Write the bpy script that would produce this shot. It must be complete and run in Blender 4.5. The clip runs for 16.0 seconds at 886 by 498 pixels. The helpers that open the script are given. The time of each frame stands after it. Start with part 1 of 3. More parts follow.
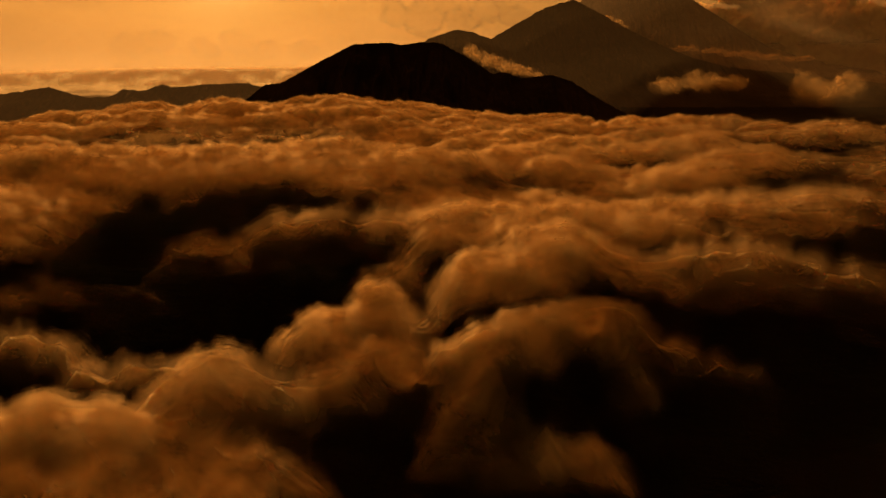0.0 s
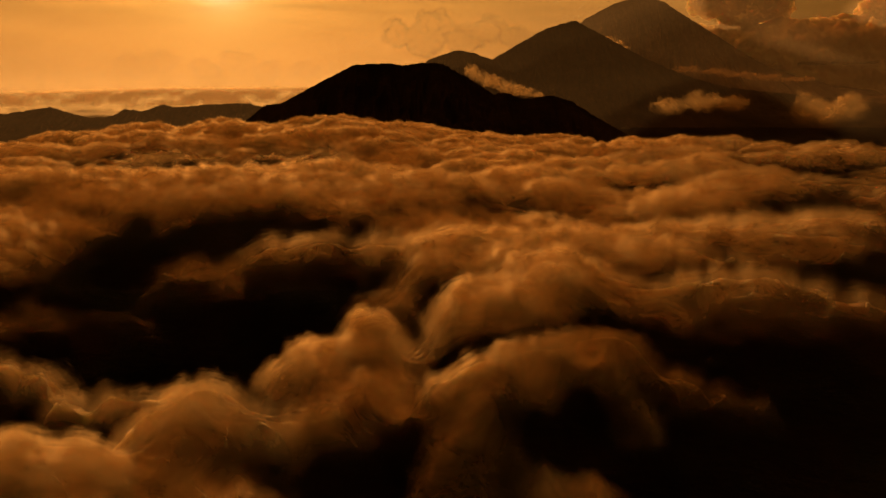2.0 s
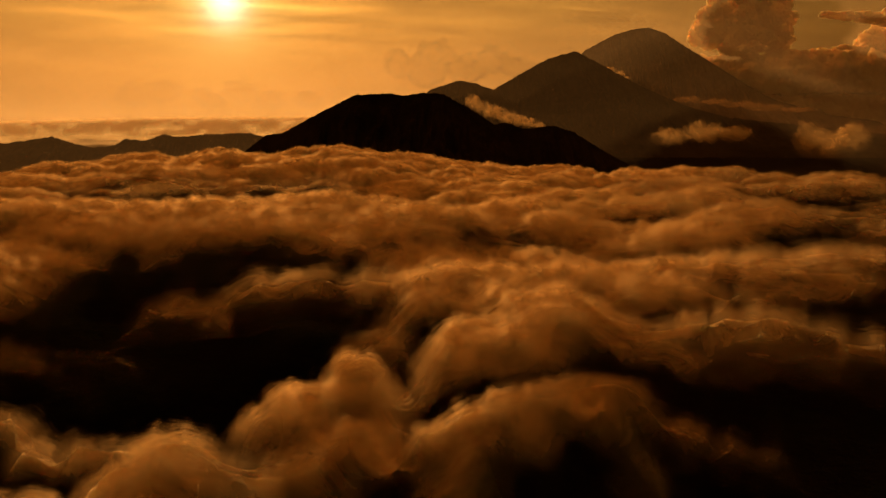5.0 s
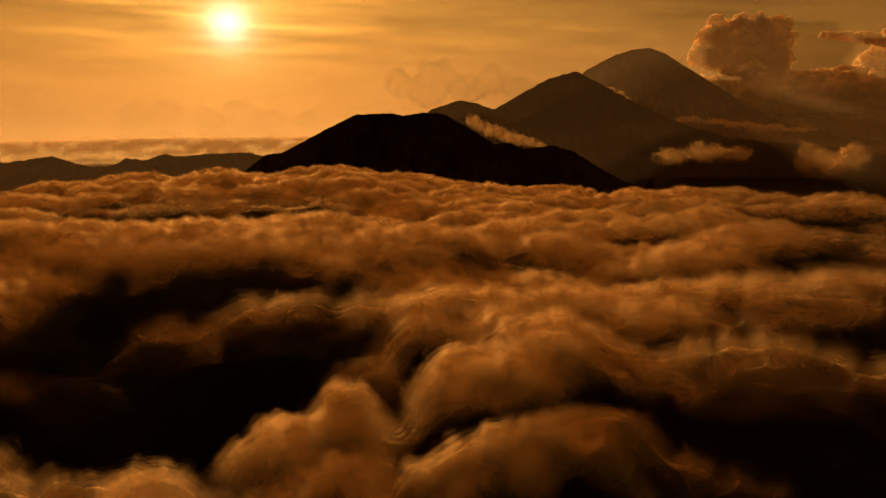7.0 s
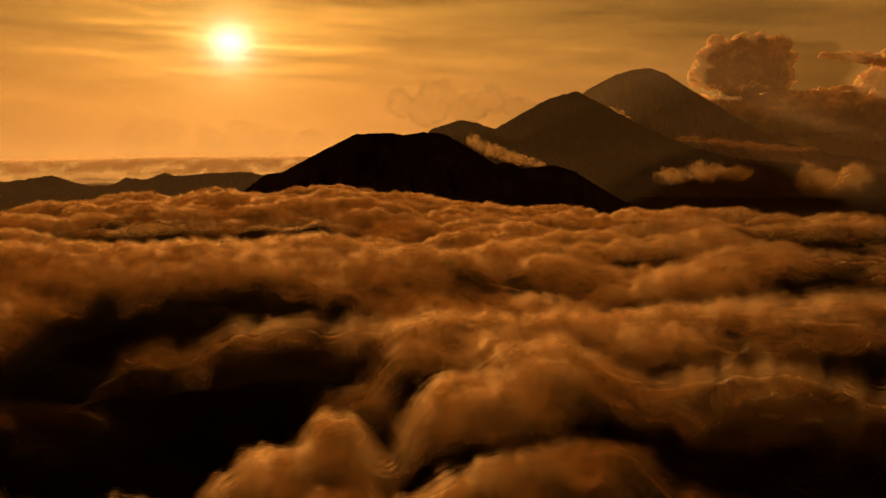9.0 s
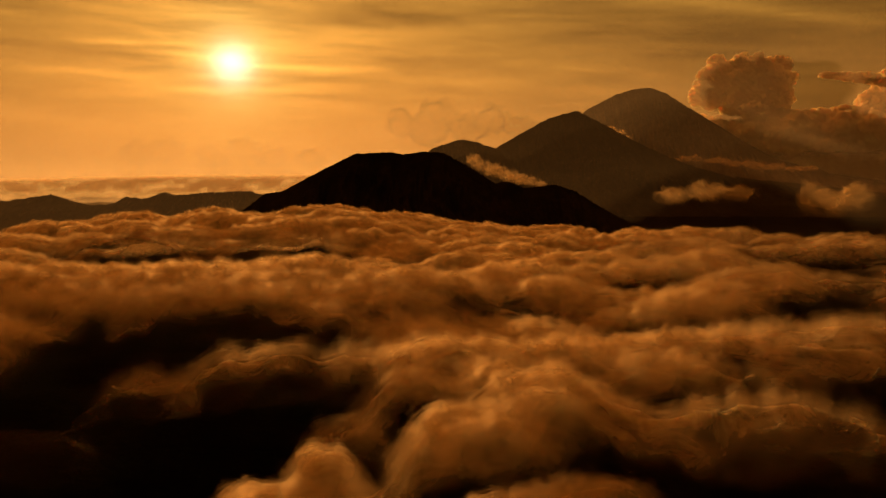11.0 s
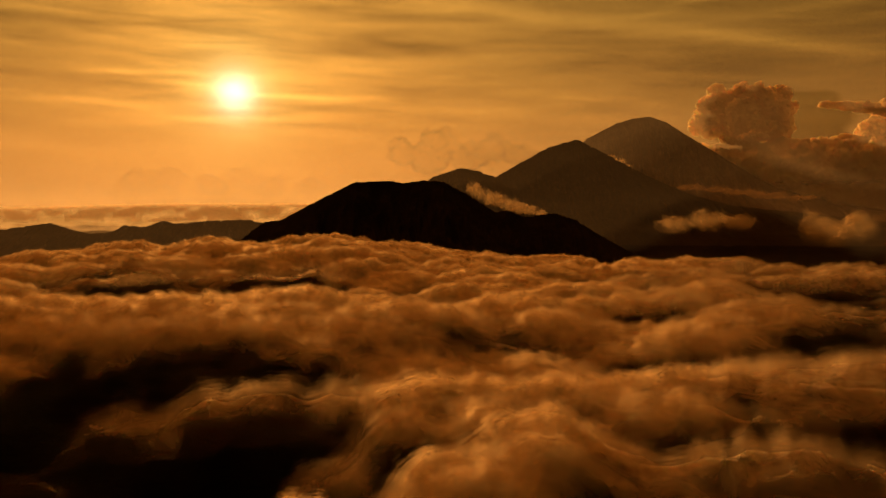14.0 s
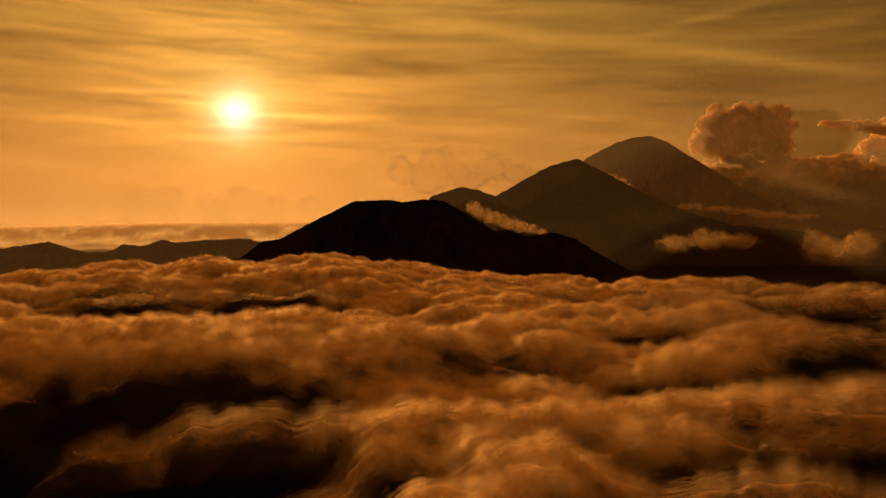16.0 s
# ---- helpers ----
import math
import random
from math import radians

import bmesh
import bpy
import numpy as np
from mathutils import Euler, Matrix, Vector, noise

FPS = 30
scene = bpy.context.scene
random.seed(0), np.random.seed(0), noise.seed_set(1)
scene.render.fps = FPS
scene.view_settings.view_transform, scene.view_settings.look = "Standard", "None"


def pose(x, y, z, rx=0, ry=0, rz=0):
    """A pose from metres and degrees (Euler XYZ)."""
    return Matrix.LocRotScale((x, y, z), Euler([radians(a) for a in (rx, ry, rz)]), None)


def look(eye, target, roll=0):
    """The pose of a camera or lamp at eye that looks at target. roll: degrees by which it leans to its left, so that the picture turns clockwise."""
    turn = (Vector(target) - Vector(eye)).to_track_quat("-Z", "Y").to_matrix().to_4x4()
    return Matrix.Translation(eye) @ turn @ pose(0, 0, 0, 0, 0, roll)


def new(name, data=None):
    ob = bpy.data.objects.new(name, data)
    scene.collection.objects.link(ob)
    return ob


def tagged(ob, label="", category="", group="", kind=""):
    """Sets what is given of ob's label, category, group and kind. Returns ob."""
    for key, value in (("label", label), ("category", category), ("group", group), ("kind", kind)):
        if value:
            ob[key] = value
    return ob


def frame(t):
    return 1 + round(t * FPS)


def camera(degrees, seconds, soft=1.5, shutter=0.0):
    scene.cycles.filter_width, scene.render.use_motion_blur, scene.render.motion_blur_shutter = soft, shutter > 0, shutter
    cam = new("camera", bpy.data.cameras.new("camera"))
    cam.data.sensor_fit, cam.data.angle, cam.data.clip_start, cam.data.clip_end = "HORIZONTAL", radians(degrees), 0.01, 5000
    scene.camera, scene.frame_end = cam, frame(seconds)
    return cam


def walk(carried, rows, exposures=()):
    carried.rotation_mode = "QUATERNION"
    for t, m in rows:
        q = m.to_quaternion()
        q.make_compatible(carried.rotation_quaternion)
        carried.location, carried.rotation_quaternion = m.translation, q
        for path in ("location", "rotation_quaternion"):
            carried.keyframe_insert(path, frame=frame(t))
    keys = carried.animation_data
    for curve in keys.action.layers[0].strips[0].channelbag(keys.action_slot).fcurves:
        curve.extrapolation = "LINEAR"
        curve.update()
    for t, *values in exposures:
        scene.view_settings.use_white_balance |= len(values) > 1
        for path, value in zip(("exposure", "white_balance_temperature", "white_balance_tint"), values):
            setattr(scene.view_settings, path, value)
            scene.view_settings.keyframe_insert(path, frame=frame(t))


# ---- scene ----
cam = camera(53.96, 16.0, soft=1.5)
# seconds, x, y, z, pitch, yaw, roll: a straight, steady flight with the lens slowly rising
ROWS = [
    (0.0, 0.00, 0.00, 70.00, -12.600, -0.009, -0.004),
    (1.0, 1.11, 4.87, 70.21, -11.960, 0.044, 0.014),
    (2.0, 2.22, 9.74, 70.42, -11.321, 0.095, 0.031),
    (3.0, 3.33, 14.61, 70.63, -10.684, 0.143, 0.048),
    (4.0, 4.43, 19.48, 70.84, -10.049, 0.190, 0.065),
    (5.0, 5.54, 24.36, 71.05, -9.415, 0.234, 0.081),
    (6.0, 6.65, 29.23, 71.26, -8.783, 0.277, 0.098),
    (7.0, 7.76, 34.10, 71.47, -8.152, 0.317, 0.114),
    (8.0, 8.87, 38.97, 71.68, -7.523, 0.355, 0.129),
    (9.0, 9.98, 43.84, 71.89, -6.896, 0.391, 0.145),
    (10.0, 11.08, 48.71, 72.10, -6.270, 0.425, 0.160),
    (11.0, 12.19, 53.58, 72.31, -5.646, 0.456, 0.175),
    (12.0, 13.30, 58.45, 72.52, -5.023, 0.486, 0.189),
    (13.0, 14.41, 63.32, 72.73, -4.402, 0.513, 0.204),
    (14.0, 15.52, 68.19, 72.94, -3.783, 0.539, 0.218),
    (15.0, 16.63, 73.07, 73.15, -3.165, 0.562, 0.232),
    (16.0, 17.73, 77.94, 73.36, -2.549, 0.583, 0.245),
]
walk(cam, [(t, pose(x, y, z, 90 + pitch, 0, yaw) @ pose(0, 0, 0, 0, 0, roll)) for t, x, y, z, pitch, yaw, roll in ROWS])

# ---- light ----
SUN_AZ, SUN_EL, DISC_EL = -13.9, 10.5, 6.1


def bearing(az, el):
    a, e = radians(az), radians(el)
    return Vector((math.sin(a) * math.cos(e), math.cos(a) * math.cos(e), math.sin(e)))


SUN_WAY = bearing(SUN_AZ, DISC_EL)
sun_data = bpy.data.lights.new("sun", "SUN")
sun_data.energy, sun_data.angle, sun_data.color = 5.7, radians(1.5), (1.0, 0.405, 0.088)
sun = new("sun", sun_data)
sun.matrix_world = look((0, 0, 300), Vector((0, 0, 300)) - bearing(SUN_AZ, SUN_EL))
scene.view_settings.exposure = 0.0
scene.cycles.transparent_max_bounces = 64


class Nodes:
    """A few words to write a node tree with."""

    def __init__(self, tree):
        self.tree = tree
        tree.nodes.clear()

    def put(self, kind):
        return self.tree.nodes.new(kind)

    def join(self, source, target):
        self.tree.links.new(source, target)

    def feed(self, socket, value):
        if isinstance(value, bpy.types.NodeSocket):
            self.join(value, socket)
        elif socket.type == "RGBA" and isinstance(value, (int, float)):
            socket.default_value = (value, value, value, 1)
        else:
            socket.default_value = value

    def math(self, op, *args, clamp=False):
        node = self.put("ShaderNodeMath")
        node.operation, node.use_clamp = op, clamp
        for socket, value in zip(node.inputs, args):
            self.feed(socket, value)
        return node.outputs[0]

    def vec(self, op, *args):
        node = self.put("ShaderNodeVectorMath")
        node.operation = op
        for socket, value in zip(node.inputs, args):
            self.feed(socket, value)
        return node.outputs["Value" if op in ("DOT_PRODUCT", "LENGTH") else "Vector"]

    def noise(self, vector, scale, detail=4.0, rough=0.55, warp=0.0):
        node = self.put("ShaderNodeTexNoise")
        for key, value in (("Vector", vector), ("Scale", scale), ("Detail", detail), ("Roughness", rough), ("Distortion", warp)):
            self.feed(node.inputs[key], value)
        return node.outputs["Fac"]

    def span(self, value, lo, hi, to_lo=0.0, to_hi=1.0, smooth=True):
        node = self.put("ShaderNodeMapRange")
        node.interpolation_type = "SMOOTHSTEP" if smooth else "LINEAR"
        for socket, x in zip(node.inputs, (value, lo, hi, to_lo, to_hi)):
            self.feed(socket, x)
        return node.outputs[0]

    def mix(self, fac, a, b, blend="MIX"):
        node = self.put("ShaderNodeMix")
        node.data_type, node.blend_type = "RGBA", blend
        for key, value in ((0, fac), (6, a), (7, b)):
            self.feed(node.inputs[key], value)
        return node.outputs[2]

    def xyz(self, x, y, z):
        node = self.put("ShaderNodeCombineXYZ")
        for socket, value in zip(node.inputs, (x, y, z)):
            self.feed(socket, value)
        return node.outputs[0]


def make_sky():
    world = bpy.data.worlds.new("sunrise_sky")
    scene.world = world
    world.use_nodes = True
    n = Nodes(world.node_tree)
    way = n.put("ShaderNodeTexCoord").outputs["Generated"]
    part_xyz = n.put("ShaderNodeSeparateXYZ")
    n.join(way, part_xyz.inputs[0])
    deg = 180 / math.pi
    az = n.math("MULTIPLY", n.math("ARCTAN2", part_xyz.outputs[0], part_xyz.outputs[1]), deg)
    el = n.math("MULTIPLY", n.math("ARCSINE", part_xyz.outputs[2]), deg)
    near = n.math("MAXIMUM", n.vec("DOT_PRODUCT", way, tuple(SUN_WAY)), 0.0)
    sky = n.put("ShaderNodeTexSky")
    sky.sky_type, sky.sun_disc = "NISHITA", False
    sky.sun_elevation, sky.sun_rotation = radians(SUN_EL), radians(SUN_AZ)
    sky.altitude, sky.air_density, sky.dust_density = 1500, 3.0, 6.0
    # dust-laden dawn air: amber, brightest round the sun
    amber = n.mix(1.0, sky.outputs[0], (0.010, 0.0055, 0.0012, 1), "MULTIPLY")

    def glow(power, colour):
        return n.mix(1.0, (0.96 * colour[0], 1.08 * colour[1], 0.95 * colour[2], 1), n.math("POWER", near, power), "MULTIPLY")

    def add(a, b):
        return n.mix(1.0, a, b, "ADD")

    total = amber
    for power, colour in ((1.5, (0.05, 0.020, 0.0030)), (6, (0.118, 0.066, 0.016)), (30, (0.13, 0.080, 0.020)), (160, (0.12, 0.082, 0.024)),
                          (700, (0.25, 0.19, 0.06)), (2200, (0.28, 0.25, 0.19)), (5500, (0.75, 0.72, 0.74))):
        total = add(total, glow(power, colour))
    # added glow from just below the view's top to the zenith, lighting cloud tops
    top_fill = n.math("MULTIPLY", n.span(el, 13.0, 50.0), n.span(n.vec("DOT_PRODUCT", way, tuple(SUN_WAY)), -0.15, 0.8))
    top_fill = n.math("MULTIPLY", top_fill, n.span(el, 50.0, 90.0, 1.0, 0.75))
    total = add(total, n.mix(1.0, (1.15, 0.25, 0.021, 1), top_fill, "MULTIPLY"))
    # streaks of thin high cloud
    flat = n.xyz(n.math("MULTIPLY", az, 0.10), n.math("ADD", el, n.math("MULTIPLY", az, 0.03)), 0.0)
    fine = n.noise(flat, 0.9, 5.0, 0.6, 0.4)
    broad = n.noise(flat, 0.25, 4.0, 0.5, 0.3)
    height = n.span(el, 0.5, 6.0)
    veil = n.math("MULTIPLY", n.math("SUBTRACT", n.math("ADD", n.math("MULTIPLY", fine, 0.75), broad), 0.875), height)
    total = n.mix(1.0, total, n.math("ADD", 1.0, n.math("MULTIPLY", veil, 2.4)), "MULTIPLY")

    def streak(a, e, wide, high, tilt, gain):
        """A wisp of cirrus at an azimuth and elevation, in degrees."""
        da = n.math("SUBTRACT", az, a)
        de = n.math("SUBTRACT", n.math("SUBTRACT", el, e), n.math("MULTIPLY", da, tilt))
        de = n.math("ADD", de, n.math("MULTIPLY", n.math("SUBTRACT", fine, 0.5), high * 2.2))
        r = n.math("ADD", n.math("POWER", n.math("ABSOLUTE", n.math("DIVIDE", da, wide)), 2.0),
                   n.math("POWER", n.math("ABSOLUTE", n.math("DIVIDE", de, high)), 2.0))
        return n.math("MULTIPLY", n.math("POWER", 2.718, n.math("MULTIPLY", r, -1.0)), gain)

    lift = 1.0
    for s in ((-20.5, 7.2, 4.5, 0.22, 0.02, 0.45), (-16.8, 6.6, 2.4, 0.22, -0.05, 0.55), (-9.0, 6.0, 5.0, 0.20, -0.02, 0.45), (-21.0, 5.3, 5.0, 0.25, -0.05, 0.25),
              (-14.0, 4.6, 5.0, 0.25, 0.0, 0.2), (8.6, 5.95, 1.5, 0.09, -0.10, 0.4), (13.0, 5.6, 1.0, 0.1, -0.1, 0.3), (7.0, 10.9, 8.0, 0.45, -0.14, 0.5), (3.0, 13.0, 6.0, 0.6, -0.10, 0.35),
              (20.0, 9.2, 7.0, 0.40, -0.16, 0.8), (16.5, 12.0, 4.0, 0.30, 0.22, 0.5), (22.5, 11.0, 4.0, 0.35, 0.10, 0.55), (-20.0, 12.2, 6.0, 0.5, 0.03, 0.2), (0.0, 7.4, 1.2, 0.15, 0.0, 0.2), (9.5, 13.4, 2.5, 0.4, -0.1, 0.4)):
        lift = n.math("ADD", lift, streak(*s))
    total = n.mix(1.0, total, lift, "MULTIPLY")
    # the lowest air is the dustiest
    total = n.mix(1.0, total, n.span(el, -2.0, 6.0, 0.80, 1.0), "MULTIPLY")
    back = n.put("ShaderNodeBackground")
    n.join(total, back.inputs[0])
    back.inputs[1].default_value = 1.0
    n.join(back.outputs[0], n.put("ShaderNodeOutputWorld").inputs[0])


make_sky()


# ---- materials ----
def material(name):
    mat = bpy.data.materials.new(name)
    mat.use_nodes = True
    return mat, Nodes(mat.node_tree)


def finish(n, shader):
    n.join(shader, n.put("ShaderNodeOutputMaterial").inputs[0])


def cloud_material(name, grain, tone=(0.88, 0.77, 0.56), edge=True, veiled=0.8, pass_on=0.5, sheen=0.0):
    """Water droplets: part of the light is thrown back, part passes on through; thin cloud lets the view through too."""
    mat, n = material(name)
    place = n.put("ShaderNodeNewGeometry").outputs["Position"]
    blotch = n.noise(place, 0.35 / grain, 4.0, 0.6)
    low = tuple(c * 0.93 for c in tone)
    colour = n.mix(blotch, (*low, 1), (*tone, 1))
    bump = n.put("ShaderNodeBump")
    bump.inputs["Strength"].default_value = 0.35
    bump.inputs["Distance"].default_value = grain
    n.join(n.noise(place, 1.0 / grain, 6.0, 0.6, 0.5), bump.inputs["Height"])
    back, on = n.put("ShaderNodeBsdfPrincipled"), n.put("ShaderNodeBsdfTranslucent")
    back.inputs["Roughness"].default_value, back.inputs["Specular IOR Level"].default_value = 0.9, 0.0
    back.inputs["Subsurface Weight"].default_value = 1.0
    back.inputs["Subsurface Radius"].default_value = (1.0, 0.78, 0.55)
    back.inputs["Subsurface Scale"].default_value = grain * 1.1
    for lobe in (back, on):
        n.join(colour, lobe.inputs[0])
        n.join(bump.outputs[0], lobe.inputs["Normal"])
    m = n.put("ShaderNodeMixShader")
    m.inputs[0].default_value = pass_on
    n.join(back.outputs[0], m.inputs[1])
    n.join(on.outputs[0], m.inputs[2])
    if sheen:
        # droplets throw most light onwards, close to the way it came
        gloss, mixed = n.put("ShaderNodeBsdfGlossy"), n.put("ShaderNodeMixShader")
        gloss.inputs["Roughness"].default_value = 0.68
        gloss.inputs["Color"].default_value = (*tone, 1)
        n.join(bump.outputs[0], gloss.inputs["Normal"])
        mixed.inputs[0].default_value = sheen
        n.join(m.outputs[0], mixed.inputs[1])
        n.join(gloss.outputs[0], mixed.inputs[2])
        m = mixed
    if not edge:
        finish(n, see_through(n, veiled, m.outputs[0]))
        return mat
    # opacity also carries the shade of creases and near flanks
    opacity = n.put("ShaderNodeAttribute")
    opacity.attribute_name = "body"
    wisp = n.noise(place, 0.25 / grain, 7.0, 0.65, 0.8)
    full = opacity.outputs["Fac"]
    ragged = n.math("MULTIPLY", n.math("MULTIPLY", full, n.math("SUBTRACT", 1.0, full)), n.math("SUBTRACT", wisp, 0.5))
    alpha = n.math("ADD", full, n.math("MULTIPLY", ragged, 7.0), clamp=True)
    finish(n, see_through(n, n.math("MULTIPLY", alpha, veiled), m.outputs[0]))
    return mat


def vapour_material(name, grain, most):
    """One skin of the cloud's loose outer part: droplets thicken inwards and clump at several sizes."""
    mat, n = material(name)
    place = n.put("ShaderNodeNewGeometry").outputs["Position"]
    level, body = n.put("ShaderNodeAttribute"), n.put("ShaderNodeAttribute")
    level.attribute_name, body.attribute_name = "level", "body"
    fine = n.noise(place, 1.0 / grain, 6.0, 0.56, 0.0)
    broad = n.noise(place, 0.24 / grain, 3.0, 0.5, 0.3)
    clump = n.math("ADD", n.math("MULTIPLY", n.math("SUBTRACT", fine, 0.5), 3.6), n.math("MULTIPLY", n.math("SUBTRACT", broad, 0.5), 2.2))
    dens = n.math("SUBTRACT", clump, n.math("MULTIPLY", level.outputs["Fac"], 0.95))
    alpha = n.math("MULTIPLY", n.span(dens, -0.5, 1.05, 0.0, most), n.span(body.outputs["Fac"], 0.04, 0.95, smooth=False))
    bump = n.put("ShaderNodeBump")
    bump.inputs["Strength"].default_value, bump.inputs["Distance"].default_value = 0.4, grain * 0.6
    n.join(fine, bump.inputs["Height"])
    d, t, m = n.put("ShaderNodeBsdfDiffuse"), n.put("ShaderNodeBsdfTranslucent"), n.put("ShaderNodeMixShader")
    for lobe in (d, t):
        lobe.inputs[0].default_value = (0.92, 0.84, 0.66, 1)
        n.join(bump.outputs[0], lobe.inputs["Normal"])
    m.inputs[0].default_value = 0.12
    n.join(d.outputs[0], m.inputs[1])
    n.join(t.outputs[0], m.inputs[2])
    # droplets throw most light onwards, close to the way it came
    gloss, mixed = n.put("ShaderNodeBsdfGlossy"), n.put("ShaderNodeMixShader")
    gloss.inputs["Roughness"].default_value, gloss.inputs["Color"].default_value = 0.62, (0.92, 0.84, 0.66, 1)
    mixed.inputs[0].default_value = 0.09
    n.join(m.outputs[0], mixed.inputs[1])
    n.join(gloss.outputs[0], mixed.inputs[2])
    finish(n, see_through(n, alpha, mixed.outputs[0]))
    return mat


def see_through(n, alpha, shader):
    m = n.put("ShaderNodeMixShader")
    n.feed(m.inputs[0], alpha)
    n.join(n.put("ShaderNodeBsdfTransparent").outputs[0], m.inputs[1])
    n.join(shader, m.inputs[2])
    return m.outputs[0]


def mist_material(name, grain, thick):
    """Loose vapour: lets part of the view through and glows when the sun stands behind it."""
    mat, n = material(name)
    place = n.put("ShaderNodeNewGeometry").outputs["Position"]
    d, t = n.put("ShaderNodeBsdfDiffuse"), n.put("ShaderNodeBsdfTranslucent")
    d.inputs[0].default_value = t.inputs[0].default_value = (0.88, 0.78, 0.58, 1)
    m = n.put("ShaderNodeMixShader")
    m.inputs[0].default_value = 0.25
    n.join(d.outputs[0], m.inputs[1])
    n.join(t.outputs[0], m.inputs[2])
    wisp = n.noise(place, 1.0 / grain, 6.0, 0.62, 0.6)
    alpha = n.span(wisp, 0.32, 0.68, 0.0, thick)
    finish(n, see_through(n, alpha, m.outputs[0]))
    return mat


def veil_material(name, thick):
    """A cloud deep in haze: the haze is transparency, the shade a fixed normal."""
    mat, n = material(name)
    place = n.put("ShaderNodeNewGeometry").outputs["Position"]
    d = n.put("ShaderNodeBsdfDiffuse")
    d.inputs[0].default_value = (0.88, 0.78, 0.58, 1)
    n.join(n.xyz(0.0, -0.9, 0.44), d.inputs["Normal"])
    finish(n, see_through(n, n.span(n.noise(place, 0.012, 4.0, 0.55), 0.25, 0.6, thick * 0.5, thick), d.outputs[0]))
    return mat


def land_material(name, dark, light, scale):
    mat, n = material(name)
    place = n.put("ShaderNodeNewGeometry").outputs["Position"]
    b = n.put("ShaderNodeBsdfPrincipled")
    b.inputs["Roughness"].default_value = 0.95
    b.inputs["Specular IOR Level"].default_value = 0.0
    broad, fine = n.noise(place, 0.008 * scale, 5.0, 0.6), n.noise(place, 0.09 * scale, 6.0, 0.65)
    n.join(n.mix(n.span(n.math("ADD", n.math("MULTIPLY", broad, 0.6), n.math("MULTIPLY", fine, 0.4)), 0.3, 0.7), (*dark, 1), (*light, 1)), b.inputs["Base Color"])
    bump = n.put("ShaderNodeBump")
    bump.inputs["Strength"].default_value = 0.8
    bump.inputs["Distance"].default_value = 4.0 / scale
    n.join(fine, bump.inputs["Height"])
    n.join(bump.outputs[0], b.inputs["Normal"])
    finish(n, b.outputs[0])
    return mat


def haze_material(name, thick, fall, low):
    """Veil that stands in for sunlit dust and moisture, denser towards the ground."""
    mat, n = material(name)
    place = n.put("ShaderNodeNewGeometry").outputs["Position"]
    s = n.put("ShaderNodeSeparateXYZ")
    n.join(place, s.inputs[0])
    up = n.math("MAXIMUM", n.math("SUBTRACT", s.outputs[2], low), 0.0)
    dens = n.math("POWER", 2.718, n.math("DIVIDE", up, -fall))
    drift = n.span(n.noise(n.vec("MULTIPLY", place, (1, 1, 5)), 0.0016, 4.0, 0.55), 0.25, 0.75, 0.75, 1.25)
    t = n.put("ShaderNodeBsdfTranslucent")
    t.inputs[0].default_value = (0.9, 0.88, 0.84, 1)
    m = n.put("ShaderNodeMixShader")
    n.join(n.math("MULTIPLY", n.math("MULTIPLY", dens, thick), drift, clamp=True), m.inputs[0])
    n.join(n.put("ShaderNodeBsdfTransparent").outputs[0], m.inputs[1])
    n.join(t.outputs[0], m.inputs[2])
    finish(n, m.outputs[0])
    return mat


CLOUD = cloud_material("cloud_deck", 4.0, veiled=1.0, pass_on=0.06, sheen=0.03)
VAPOUR = vapour_material("cloud_vapour", 10.0, 0.42)
FAR_CLOUD = cloud_material("far_cloud", 30.0, edge=False, veiled=1.0, pass_on=0.1)
FAINT_CLOUD = veil_material("faint_cloud", 0.08)
FAINTEST_CLOUD = veil_material("faintest_cloud", 0.04)
MIST_EDGES = [mist_material("mist", 40.0, thick) for thick in (0.36, 0.24, 0.2, 0.16, 0.12, 0.08, 0.05)]
ROCK = land_material("dark_volcanic_slope", (0.012, 0.011, 0.008), (0.03, 0.026, 0.018), 1.0)
# bare ash, made paler so part of the distance haze sits in the colour
BARE_HAZED = land_material("bare_hazed_ash_slope", (0.05, 0.042, 0.032), (0.12, 0.10, 0.075), 0.7)
# forest with the cloud's shade in its colour, so thinned vapour reads dark
SHADED_FOREST = land_material("shaded_forest_floor", (0.004, 0.005, 0.003), (0.011, 0.011, 0.007), 1.0)


# ---- noise in the plan ----
def lattice(ix, iy, seed):
    h = (ix.astype(np.int64) * 374761393 + iy.astype(np.int64) * 668265263 + seed * 2147483647) & 0xFFFFFFFF
    h = ((h ^ (h >> 13)) * 1274126177) & 0xFFFFFFFF
    h = ((h ^ (h >> 16)) * 2246822519) & 0xFFFFFFFF
    return (h ^ (h >> 15)) / 4294967296.0


def ripple(x, y, seed):
    """Gradient noise, about -0.7 to 0.7."""
    ix, iy = np.floor(x), np.floor(y)
    fx, fy = x - ix, y - iy
    u, v = fx ** 3 * (fx * (fx * 6 - 15) + 10), fy ** 3 * (fy * (fy * 6 - 15) + 10)

    def corner(a, b):
        t = lattice(ix + a, iy + b, seed) * 2 * np.pi
        return np.cos(t) * (fx - a) + np.sin(t) * (fy - b)

    low = corner(0, 0) * (1 - u) + corner(1, 0) * u
    high = corner(0, 1) * (1 - u) + corner(1, 1) * u
    return low * (1 - v) + high * v


def fractal(x, y, seed, octaves=4, gain=0.5):
    total, size = 0.0, 1.0
    for k in range(octaves):
        total = total + size * ripple(x, y, seed + k)
        x, y, size = x * 2.03 + 3.7, y * 2.03 - 1.3, size * gain
    return total


